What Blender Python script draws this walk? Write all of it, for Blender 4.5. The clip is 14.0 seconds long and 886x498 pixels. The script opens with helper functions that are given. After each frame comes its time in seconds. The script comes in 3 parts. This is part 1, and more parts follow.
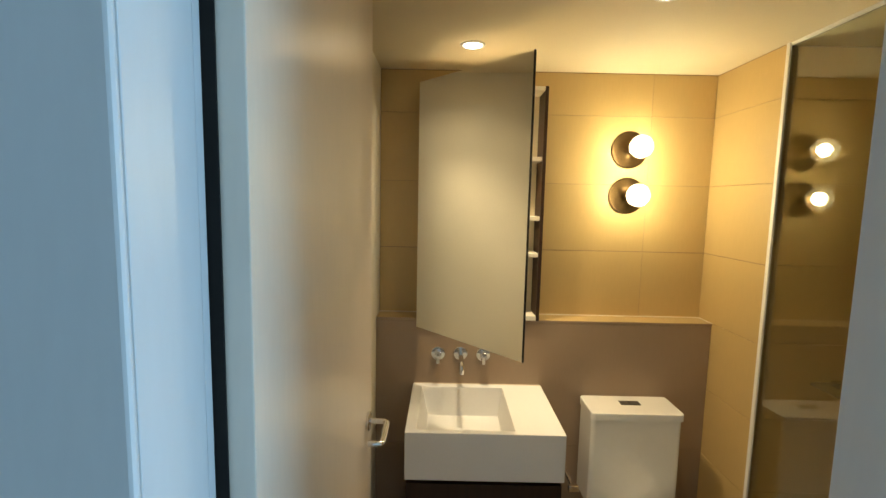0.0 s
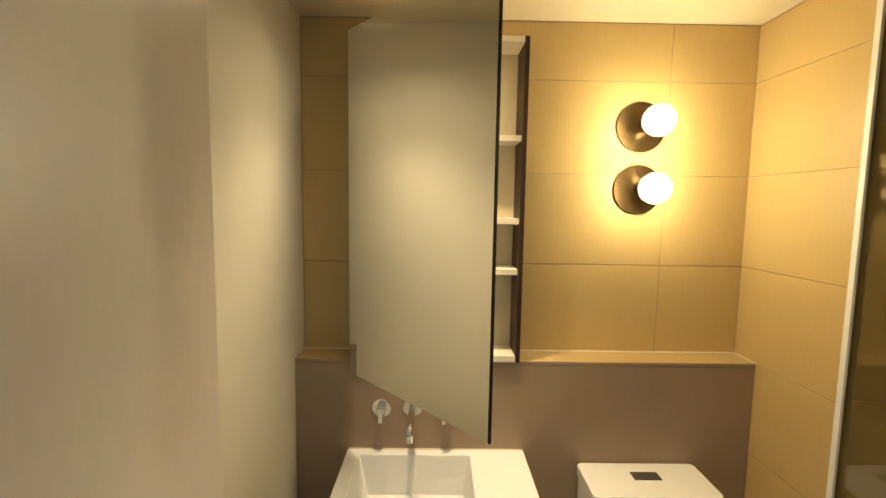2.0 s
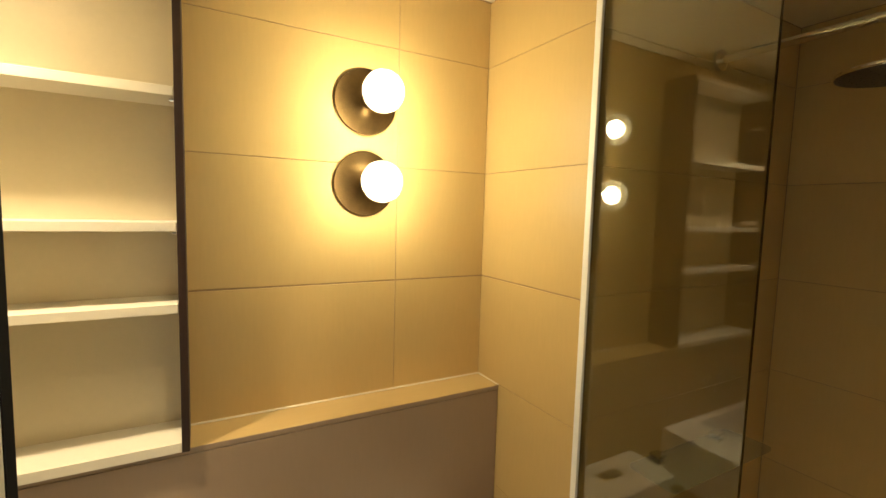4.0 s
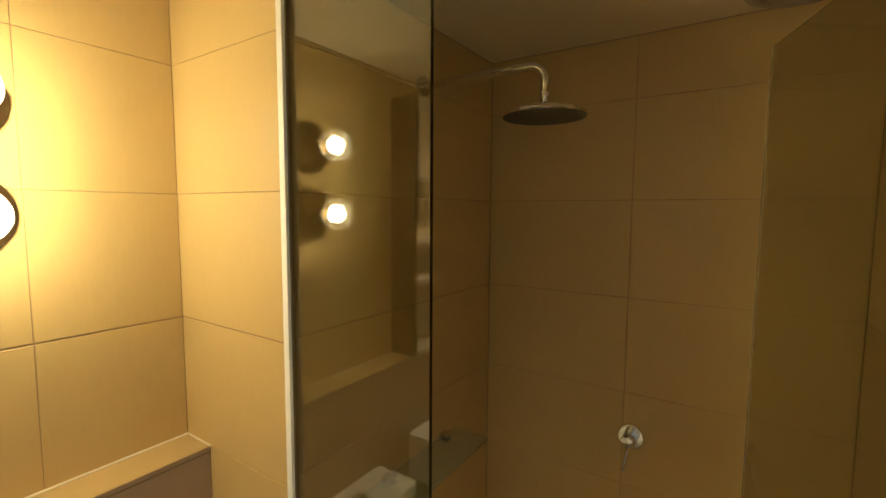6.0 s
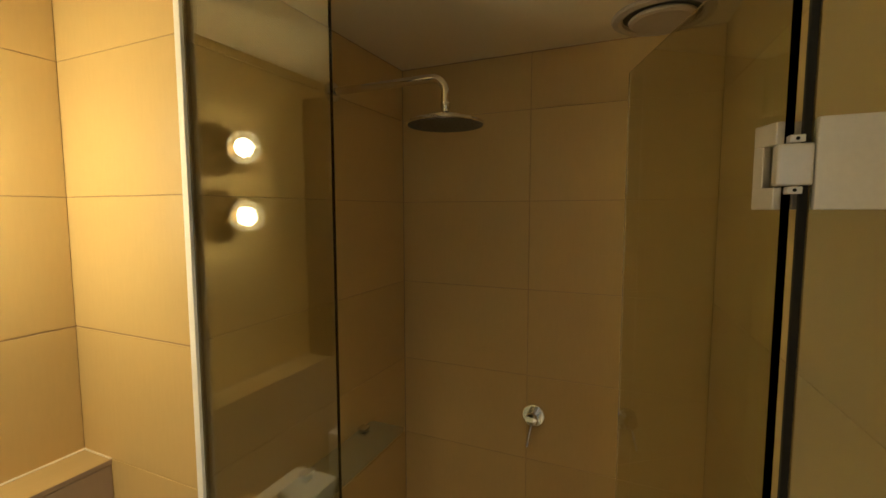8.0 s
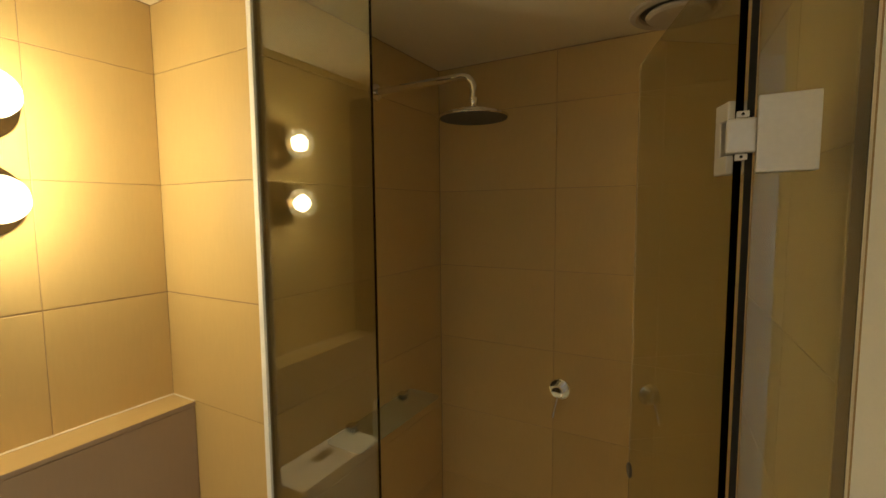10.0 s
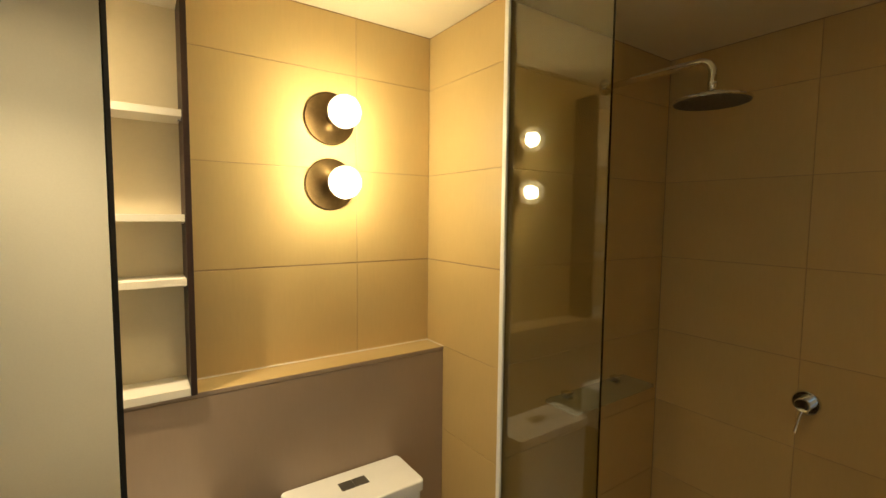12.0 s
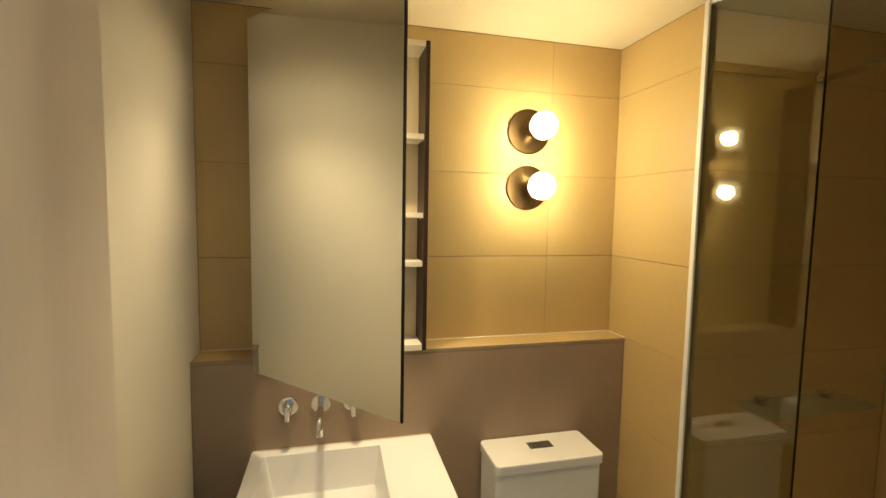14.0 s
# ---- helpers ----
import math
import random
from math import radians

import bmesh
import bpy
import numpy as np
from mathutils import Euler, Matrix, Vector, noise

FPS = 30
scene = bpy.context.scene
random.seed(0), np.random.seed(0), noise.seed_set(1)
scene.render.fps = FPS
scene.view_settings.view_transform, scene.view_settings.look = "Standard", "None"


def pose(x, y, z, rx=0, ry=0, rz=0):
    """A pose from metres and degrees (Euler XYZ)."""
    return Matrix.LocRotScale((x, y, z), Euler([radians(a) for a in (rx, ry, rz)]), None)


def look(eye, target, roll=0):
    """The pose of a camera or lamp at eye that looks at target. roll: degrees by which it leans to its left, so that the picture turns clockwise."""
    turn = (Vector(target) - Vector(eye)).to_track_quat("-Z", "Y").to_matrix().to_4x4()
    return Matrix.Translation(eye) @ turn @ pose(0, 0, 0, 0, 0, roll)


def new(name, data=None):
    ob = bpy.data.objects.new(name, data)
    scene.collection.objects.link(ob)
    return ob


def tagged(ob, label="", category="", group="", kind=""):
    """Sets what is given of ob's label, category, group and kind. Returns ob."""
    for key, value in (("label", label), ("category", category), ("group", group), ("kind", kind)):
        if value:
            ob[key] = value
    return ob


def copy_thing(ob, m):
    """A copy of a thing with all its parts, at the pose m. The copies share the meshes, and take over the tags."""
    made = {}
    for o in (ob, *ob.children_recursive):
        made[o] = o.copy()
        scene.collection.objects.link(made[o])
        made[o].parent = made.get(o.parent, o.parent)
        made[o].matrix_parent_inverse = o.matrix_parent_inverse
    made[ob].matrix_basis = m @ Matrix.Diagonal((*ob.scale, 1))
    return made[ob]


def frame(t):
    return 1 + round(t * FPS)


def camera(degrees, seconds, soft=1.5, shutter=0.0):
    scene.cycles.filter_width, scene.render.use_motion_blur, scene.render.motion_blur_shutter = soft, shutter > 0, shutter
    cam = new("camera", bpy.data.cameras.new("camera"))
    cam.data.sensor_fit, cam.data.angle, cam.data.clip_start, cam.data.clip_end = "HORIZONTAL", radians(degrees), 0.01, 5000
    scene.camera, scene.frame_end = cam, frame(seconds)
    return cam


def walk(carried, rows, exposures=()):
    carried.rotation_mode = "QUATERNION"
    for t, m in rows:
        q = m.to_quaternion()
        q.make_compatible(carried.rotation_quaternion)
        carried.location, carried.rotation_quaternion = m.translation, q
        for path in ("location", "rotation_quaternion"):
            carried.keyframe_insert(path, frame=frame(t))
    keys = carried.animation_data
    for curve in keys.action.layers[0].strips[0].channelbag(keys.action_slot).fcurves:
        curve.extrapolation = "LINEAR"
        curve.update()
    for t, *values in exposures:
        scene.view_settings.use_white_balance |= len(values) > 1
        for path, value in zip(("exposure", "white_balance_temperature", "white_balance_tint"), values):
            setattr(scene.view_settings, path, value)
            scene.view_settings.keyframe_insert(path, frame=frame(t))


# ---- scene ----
cam = camera(89.7, 14.0)
PATH = [
    (0, (0.064, -0.005, 1.664), (0.062, 1.984, 1.454), 1.2),
    (0.5, (0.063, 0.134, 1.653), (0.065, 2.124, 1.453), 0.8),
    (1, (0.099, 0.279, 1.649), (0.087, 2.269, 1.449), 1.0),
    (1.5, (0.157, 0.407, 1.652), (0.132, 2.397, 1.456), 0.7),
    (2, (0.224, 0.536, 1.645), (0.248, 2.526, 1.453), 0.9),
    (2.5, (0.307, 0.626, 1.639), (0.412, 2.614, 1.446), 0.5),
    (3, (0.345, 0.767, 1.635), (0.708, 2.725, 1.45), 1.2),
    (3.5, (0.416, 0.87, 1.623), (1.07, 2.753, 1.464), 1.4),
    (4, (0.507, 0.924, 1.647), (1.477, 2.664, 1.474), 1.6),
    (4.2, (0.546, 0.936, 1.655), (1.625, 2.611, 1.481), 1.3),
    (6.5, (0.722, 0.865, 1.74), (2.463, 1.835, 1.565), 0.3),
    (7, (0.729, 0.84, 1.752), (2.527, 1.698, 1.574), 0.1),
    (7.5, (0.704, 0.827, 1.742), (2.525, 1.637, 1.571), -0.1),
    (9.8, (0.569, 0.731, 1.679), (2.343, 1.637, 1.507), -0.5),
    (10, (0.557, 0.716, 1.679), (2.286, 1.706, 1.508), -0.5),
    (10.5, (0.505, 0.717, 1.663), (2.126, 1.878, 1.511), -0.5),
    (11, (0.464, 0.699, 1.644), (1.939, 2.041, 1.49), -0.3),
    (11.5, (0.418, 0.677, 1.628), (1.736, 2.173, 1.476), 0.4),
    (12, (0.376, 0.65, 1.613), (1.507, 2.293, 1.465), 0.6),
    (12.5, (0.339, 0.623, 1.615), (1.297, 2.372, 1.463), 0.7),
    (13, (0.285, 0.598, 1.622), (1.062, 2.434, 1.463), 0.6),
    (13.5, (0.24, 0.559, 1.624), (0.851, 2.456, 1.451), 0.7),
    (14, (0.193, 0.484, 1.608), (0.667, 2.42, 1.45), 1.0),
]
walk(cam, [(t, look(eye, target, roll)) for t, eye, target, roll in PATH])

# ---- world and lights ----
world = bpy.data.worlds.new("sky")
scene.world = world
world.use_nodes = True
wn = world.node_tree.nodes
sky = wn.new("ShaderNodeTexSky")
sky.sky_type, sky.sun_disc = "NISHITA", False
sky.sun_elevation, sky.sun_rotation = radians(35), radians(150)
wn["Background"].inputs["Strength"].default_value = 0.08
world.node_tree.links.new(sky.outputs[0], wn["Background"].inputs["Color"])

BULB_LIGHT = ((1.0, 0.885, 0.545), 158.0)
SHELL_LIGHT = ((1.0, 0.76, 0.36), 4.0)
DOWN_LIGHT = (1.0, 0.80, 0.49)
# First is the real downlight; the second is an added, unseen fill lamp.
DOWNLIGHT_AND_FILL = ((0.156, 1.710, ((45.0, 99), (11.5, 154))), (0.67, 1.28, ((19.0, 112),)))
DAY_LIGHT = ((0.40, 0.71, 1.0), 54.0)
scene.view_settings.exposure = 0.0


def lamp(name, kind, m, colour, watts, **more):
    data = bpy.data.lights.new(name, kind)
    data.color, data.energy = colour, watts
    if kind == "AREA":
        data.shape, data.size, data.size_y = "RECTANGLE", more["size"], more["size_y"]
    if kind == "SPOT":
        data.spot_size, data.spot_blend, data.shadow_soft_size = radians(more["cone"]), more["blend"], more["soft"]
    ob = new(name, data)
    ob.matrix_world = m
    return ob


for dx, dy, beams in DOWNLIGHT_AND_FILL:
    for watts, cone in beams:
        lamp("downlight_or_fill_beam", "SPOT", look((dx, dy, 2.232), (dx, dy - 0.001, 0.0)), DOWN_LIGHT, watts, cone=cone, blend=1.0, soft=0.027)
lamp("hall_window_daylight", "AREA", look((2.27, -0.12, 1.5), (0.0, -0.12, 1.5)), *DAY_LIGHT, size=0.7, size_y=1.5)


# ---- materials ----
def material(name, colour, rough=0.5, metal=0.0, grain=0.0, scale=40.0, stretch=(1, 1, 1), blotch=0.0, blotch_scale=3.0, bump=0.0,
             vary=0.0, glow=None, transmission=0.0, ior=1.45, coat=0.0, rough_vary=0.0, coords="Object"):
    m = bpy.data.materials.new(name)
    m.use_nodes = True
    nodes, links = m.node_tree.nodes, m.node_tree.links
    b = nodes["Principled BSDF"]
    b.inputs["Base Color"].default_value = (*colour, 1)
    b.inputs["Roughness"].default_value = rough
    b.inputs["Metallic"].default_value = metal
    b.inputs["IOR"].default_value = ior
    b.inputs["Transmission Weight"].default_value = transmission
    b.inputs["Coat Weight"].default_value = coat
    b.inputs["Coat Roughness"].default_value = 0.06
    if glow:
        b.inputs["Emission Color"].default_value = (*glow[0], 1)
        b.inputs["Emission Strength"].default_value = glow[1]
    if not (grain or blotch or bump or vary or rough_vary):
        return m
    co = nodes.new("ShaderNodeTexCoord")
    mp = nodes.new("ShaderNodeMapping")
    mp.inputs["Scale"].default_value = stretch
    links.new(co.outputs[coords], mp.inputs["Vector"])
    fine, wide = nodes.new("ShaderNodeTexNoise"), nodes.new("ShaderNodeTexNoise")
    fine.inputs["Scale"].default_value, fine.inputs["Detail"].default_value = scale, 6
    wide.inputs["Scale"].default_value, wide.inputs["Detail"].default_value = blotch_scale, 3
    links.new(mp.outputs[0], fine.inputs["Vector"])
    links.new(co.outputs[coords], wide.inputs["Vector"])
    info = nodes.new("ShaderNodeObjectInfo")

    def spread(value, amount, middle=1.0):
        n = nodes.new("ShaderNodeMapRange")
        n.inputs["To Min"].default_value, n.inputs["To Max"].default_value = middle - amount, middle + amount
        n.inputs["From Min"].default_value, n.inputs["From Max"].default_value = (0.25, 0.75) if value is not info.outputs["Random"] else (0, 1)
        links.new(value, n.inputs["Value"])
        return n.outputs[0]

    def times(a, c):
        n = nodes.new("ShaderNodeMath")
        n.operation = "MULTIPLY"
        links.new(a, n.inputs[0])
        links.new(c, n.inputs[1])
        return n.outputs[0]

    k = times(times(spread(fine.outputs[0], grain), spread(wide.outputs[0], blotch)), spread(info.outputs["Random"], vary))
    mix = nodes.new("ShaderNodeVectorMath")
    mix.operation = "SCALE"
    mix.inputs[0].default_value = colour
    links.new(k, mix.inputs["Scale"])
    links.new(mix.outputs[0], b.inputs["Base Color"])
    if rough_vary:
        links.new(spread(wide.outputs[0], rough_vary, rough), b.inputs["Roughness"])
    if bump:
        bp = nodes.new("ShaderNodeBump")
        bp.inputs["Strength"].default_value, bp.inputs["Distance"].default_value = bump, 0.002
        links.new(fine.outputs[0], bp.inputs["Height"])
        links.new(bp.outputs[0], b.inputs["Normal"])
    return m


TILE = material("beige_porcelain", (0.57, 0.400, 0.167), 0.42, grain=0.022, scale=120, stretch=(1, 1, 0.15), blotch=0.04, blotch_scale=4, bump=0.03, vary=0.02, rough_vary=0.06)
TAUPE = material("taupe_porcelain", (0.335, 0.243, 0.168), 0.40, grain=0.022, scale=120, stretch=(1, 1, 0.15), blotch=0.05, blotch_scale=3, bump=0.05, rough_vary=0.05)
LEDGE_TILE = material("ledge_porcelain", (0.45, 0.318, 0.140), 0.42, grain=0.022, scale=120, stretch=(0.15, 1, 1), blotch=0.05, blotch_scale=4, bump=0.04, rough_vary=0.05)
GROUT = material("grout", (0.36, 0.245, 0.13), 0.9, grain=0.15, scale=200, bump=0.2)
PAINT = material("wall_paint", (0.80, 0.74, 0.60), 0.55, grain=0.02, scale=180, blotch=0.03, bump=0.08)
HALL_PAINT = material("hall_paint", (0.80, 0.80, 0.79), 0.6, grain=0.02, scale=180, blotch=0.03, bump=0.08)
CEILING_PAINT = material("ceiling_paint", (0.77, 0.665, 0.47), 0.7, grain=0.02, scale=160, blotch=0.03, bump=0.05)
DOOR_PAINT = material("door_enamel", (0.77, 0.69, 0.60), 0.32, grain=0.02, scale=90, stretch=(1, 1, 0.2), blotch=0.03, bump=0.04)
FLOOR_TILE = material("floor_tile", (0.34, 0.245, 0.145), 0.5, grain=0.08, scale=60, blotch=0.08, bump=0.08, vary=0.04)
HALL_FLOOR = material("hall_boards", (0.26, 0.18, 0.11), 0.45, grain=0.15, scale=30, stretch=(1, 0.1, 1), blotch=0.1, bump=0.05)
TRIM = material("white_trim", (0.86, 0.84, 0.80), 0.35, grain=0.02, scale=60, blotch=0.03)
FRAME_PAINT = material("frame_enamel", (0.64, 0.65, 0.66), 0.38, grain=0.02, scale=70, stretch=(1, 1, 0.2), blotch=0.04)
SOLID = material("white_solid_surface", (0.85, 0.84, 0.83), 0.38, grain=0.012, scale=90, blotch=0.015, rough_vary=0.04)
CERAMIC = material("glazed_ceramic", (0.86, 0.84, 0.80), 0.12, grain=0.01, scale=40, blotch=0.012, coat=0.6)
LAMINATE = material("white_laminate", (0.80, 0.75, 0.64), 0.42, grain=0.015, scale=90, blotch=0.02)
WENGE = material("dark_stained_wood", (0.030, 0.012, 0.006), 0.5, grain=0.35, scale=70, stretch=(1, 1, 0.06), blotch=0.15, bump=0.06)
BLACK = material("black_rubber_and_gap_shade", (0.007, 0.006, 0.005), 0.85, grain=0.2, scale=80, blotch=0.1)
MIRROR = material("mirror_silver", (0.97, 0.975, 0.945), 0.012, metal=1.0)
CHROME = material("chrome", (0.74, 0.73, 0.72), 0.05, metal=1.0, grain=0.02, scale=60, rough_vary=0.03)
SATIN = material("satin_nickel", (0.72, 0.70, 0.67), 0.34, metal=0.55, grain=0.03, scale=140, blotch=0.02)
BRONZE = material("brushed_bronze", (0.088, 0.053, 0.020), 0.42, metal=0.9, grain=0.12, scale=60, blotch=0.08, bump=0.03)
RUBBER = material("grey_rubber", (0.085, 0.070, 0.052), 0.5, grain=0.06, scale=60, blotch=0.05)
SILICONE = material("silicone", (0.72, 0.64, 0.50), 0.35, grain=0.03, scale=60, blotch=0.04)
DARK_METAL = material("dark_plastic_and_vent_shade", (0.075, 0.068, 0.058), 0.4, grain=0.1, scale=60, blotch=0.05)
GLASS = material("shower_glass", (0.71, 0.72, 0.58), 0.0, transmission=1.0, ior=1.60)
CREAM = material("cream_laminate", (0.66, 0.575, 0.40), 0.4, grain=0.015, scale=90, blotch=0.02)
OPAL = material("opal_glass", (0.9, 0.88, 0.82), 0.3, glow=SHELL_LIGHT)
OPAL.node_tree.nodes["Principled BSDF"].inputs["Alpha"].default_value = 0.15
BULB = material("lit_bulb", (0.9, 0.88, 0.82), 0.5, glow=BULB_LIGHT)
SHELF_GLASS = material("green_edged_glass", (0.30, 0.36, 0.25), 0.12, blotch=0.03)
SHELF_GLASS.node_tree.nodes["Principled BSDF"].inputs["Alpha"].default_value = 0.26
LENS = material("downlight_lens", (0.9, 0.88, 0.82), 0.4, glow=((1.0, 0.84, 0.58), 14.0))
VENT = material("vent_plastic", (0.50, 0.42, 0.33), 0.5, grain=0.03, scale=50, blotch=0.04)


# ---- mesh helpers ----
BASE = {}


def thing(name, at, label, category, group="", kind=""):
    ob = new(name)
    ob.location = at
    ob.empty_display_size = 0.05
    BASE[ob.name] = Vector(at)
    return tagged(ob, label, category, group, kind)


def finish(name, bm, mat, smooth=20.0):
    bmesh.ops.recalc_face_normals(bm, faces=bm.faces)
    me = bpy.data.meshes.new(name)
    bm.to_mesh(me)
    bm.free()
    me.materials.append(mat)
    me.polygons.foreach_set("use_smooth", [True] * len(me.polygons))
    me.set_sharp_from_angle(angle=radians(smooth))
    return me


def part(name, bm, mat, parent, label=""):
    """One mesh, modelled in world metres, under a thing or a part."""
    base = BASE[parent.name]
    bmesh.ops.translate(bm, verts=bm.verts, vec=-base)
    ob = new(name, finish(name, bm, mat))
    ob.parent = parent
    BASE[ob.name] = base
    return tagged(ob, label)


def even(ob):
    """Keeps the large faces of a rounded body flat in their shading."""
    ob.data.set_sharp_from_angle(angle=radians(60))
    mod = ob.modifiers.new("weighted", "WEIGHTED_NORMAL")
    mod.keep_sharp, mod.weight = True, 100
    return ob


def single(name, bm, mat, label="", category="", kind=""):
    """One mesh that is a whole thing or a piece of the setting."""
    ob = new(name, finish(name, bm, mat))
    BASE[ob.name] = Vector((0, 0, 0))
    return tagged(ob, label, category, "", kind)


def box(x0, x1, y0, y1, z0, z1, bevel=0.0, segments=2, upright=False):
    bm = bmesh.new()
    bmesh.ops.create_cube(bm, size=1)
    for v in bm.verts:
        v.co = ((x0 + x1) / 2 + v.co.x * (x1 - x0), (y0 + y1) / 2 + v.co.y * (y1 - y0), (z0 + z1) / 2 + v.co.z * (z1 - z0))
    if bevel:
        edges = [e for e in bm.edges if not upright or abs(e.verts[0].co.z - e.verts[1].co.z) > 1e-4]
        bmesh.ops.bevel(bm, geom=edges, offset=bevel, segments=segments, profile=0.5, affect="EDGES")
    return bm


def join(*meshes):
    out = bmesh.new()
    for bm in meshes:
        me = bpy.data.meshes.new("tmp")
        bm.to_mesh(me)
        out.from_mesh(me)
        bm.free()
        bpy.data.meshes.remove(me)
    return out


def moved(bm, m):
    bmesh.ops.transform(bm, matrix=m, verts=bm.verts)
    return bm


def lathe(profile, steps=48):
    """A body turned about z from rows of (radius, height)."""
    bm = bmesh.new()
    rings = []
    for r, z in profile:
        if r < 1e-6:
            rings.append([bm.verts.new((0, 0, z))])
        else:
            rings.append([bm.verts.new((r * math.cos(2 * math.pi * i / steps), r * math.sin(2 * math.pi * i / steps), z)) for i in range(steps)])
    for a, b in zip(rings, rings[1:]):
        for i in range(steps):
            j = (i + 1) % steps
            quad = [a[i % len(a)], a[j % len(a)], b[j % len(b)], b[i % len(b)]]
            quad = [v for n, v in enumerate(quad) if v not in quad[:n]]
            if len(quad) > 2:
                bm.faces.new(quad)
    return bm


def tube(points, radius, steps=20):
    """A round bar along a line of points, with closed ends."""
    bm = bmesh.new()
    pts = [Vector(p) for p in points]
    rings = []
    side = None
    for i, p in enumerate(pts):
        ahead = (pts[min(i + 1, len(pts) - 1)] - pts[max(i - 1, 0)]).normalized()
        if side is None:
            side = ahead.orthogonal().normalized()
        side = (side - ahead * side.dot(ahead)).normalized()
        up = ahead.cross(side)
        rings.append([bm.verts.new(p + radius * (math.cos(a) * side + math.sin(a) * up)) for a in (2 * math.pi * k / steps for k in range(steps))])
    for a, b in zip(rings, rings[1:]):
        for i in range(steps):
            bm.faces.new((a[i], a[(i + 1) % steps], b[(i + 1) % steps], b[i]))
    bm.faces.new(rings[0])
    bm.faces.new(rings[-1])
    return bm


def bend(centre, u, v, radius, a0, a1, steps=10):
    c, u, v = Vector(centre), Vector(u), Vector(v)
    return [c + radius * (math.cos(radians(a)) * u + math.sin(radians(a)) * v) for a in (a0 + (a1 - a0) * i / steps for i in range(steps + 1))]


# ---- structure ----
CEIL = 2.244
LEFT, RIGHT, BACK, LEDGE_Y, LEDGE_Z = -0.228, 1.26, 2.03, 1.925, 1.152
SH_BACK, SH_RIGHT, FRONT, GLASS_X = 1.650, 2.166, 0.542, 1.275
HALL, NIB, SH_FRONT = 0.335, 1.632, 0.614


def slab(name, *dims, mat=PAINT, label="", category="wall"):
    return single(name, box(*dims), mat, label, category, "structure")


wall_north = slab("wall_north", LEFT - 0.12, RIGHT + 0.01, BACK + 0.002, BACK + 0.14, 0, CEIL + 0.1, mat=GROUT, label="beige tiled bathroom wall behind the basin", category="wall")
wall_ledge = slab("wall_ledge", LEFT, RIGHT, LEDGE_Y + 0.003, BACK + 0.001, 0, LEDGE_Z - 0.012, mat=GROUT, label="low tiled service wall with a ledge on top")
wall_west = slab("wall_west", LEFT - 0.12, LEFT, HALL + 0.16, BACK + 0.002, 0, CEIL, label="plain cream painted bathroom wall")
wall_nib = single("wall_nib", join(
    box(RIGHT + 0.002, SH_RIGHT + 0.14, SH_BACK + 0.002, BACK + 0.14, 0, CEIL + 0.1),
    box(RIGHT + 0.002, GLASS_X + 0.018, NIB + 0.001, SH_BACK + 0.002, 0, CEIL - 0.001)), GROUT, "beige tiled wall between toilet and shower", "wall", "structure")
wall_east = slab("wall_east", SH_RIGHT + 0.002, SH_RIGHT + 0.14, HALL, SH_BACK + 0.002, 0, CEIL + 0.1, mat=GROUT, label="beige tiled shower wall with the mixer")
DOOR_L, DOOR_R = -0.180, 0.578
wall_south = single("wall_south", join(
    box(LEFT - 1.4, DOOR_L, HALL, HALL + 0.16, 0, 2.6), box(LEFT - 0.12, DOOR_L, HALL + 0.16, FRONT - 0.003, CEIL + 0.001, 2.6),
    box(DOOR_L, DOOR_R, HALL, FRONT - 0.003, 2.262, 2.6),
    box(DOOR_R, GLASS_X - 0.006, HALL, FRONT - 0.003, 0, 2.6)), HALL_PAINT, "painted wall with the bathroom doorway", "wall", "structure")


def front_y(x):
    """The shower's front wall runs slightly askew."""
    return SH_FRONT - (SH_RIGHT - x) * 0.066


askew = box(GLASS_X + 0.012, SH_RIGHT + 0.14, FRONT - 0.001, SH_FRONT, 0, CEIL - 0.001)
for v in askew.verts:
    if v.co.y > SH_FRONT - 0.001:
        v.co.y = front_y(v.co.x) - 0.002
wall_shower_front = single("wall_shower_front", join(box(GLASS_X - 0.006, SH_RIGHT + 0.14, HALL, FRONT - 0.001, 0, 2.6), askew), GROUT, "beige tiled shower wall beside the doorway", "wall", "structure")
floor = slab("floor", LEFT - 0.12, SH_RIGHT + 0.14, HALL, BACK + 0.14, -0.1, -0.004, mat=GROUT, label="beige tiled bathroom floor", category="floor")
ceiling = slab("ceiling", LEFT - 0.12, SH_RIGHT + 0.14, FRONT - 0.002, BACK + 0.14, CEIL, CEIL + 0.12, mat=CEILING_PAINT, label="flat cream painted bathroom ceiling", category="ceiling")

# the hall outside, with its window
slab("hall_floor", -1.6, 2.3, -2.6, HALL, -0.1, 0.0, mat=HALL_FLOOR, label="brown timber hall floor", category="floor")
slab("hall_ceiling", -1.6, 2.3, -2.6, HALL, 2.5, 2.6, mat=HALL_PAINT, label="white hall ceiling", category="ceiling")
slab("hall_wall_west", -1.72, -1.6, -2.6, HALL, 0, 2.6, mat=HALL_PAINT, label="white painted hall wall")
single("hall_wall_east", join(
    box(2.3, 2.42, -2.6, -0.5, 0, 2.5), box(2.3, 2.42, 0.26, HALL, 0, 2.5),
    box(2.3, 2.42, -0.5, 0.26, 0, 0.75), box(2.3, 2.42, -0.5, 0.26, 2.25, 2.5)), HALL_PAINT, "white painted hall wall with a window", "wall", "structure")
slab("hall_wall_south", -1.72, 2.42, -2.72, -2.6, 0, 2.6, mat=HALL_PAINT, label="white painted hall wall")

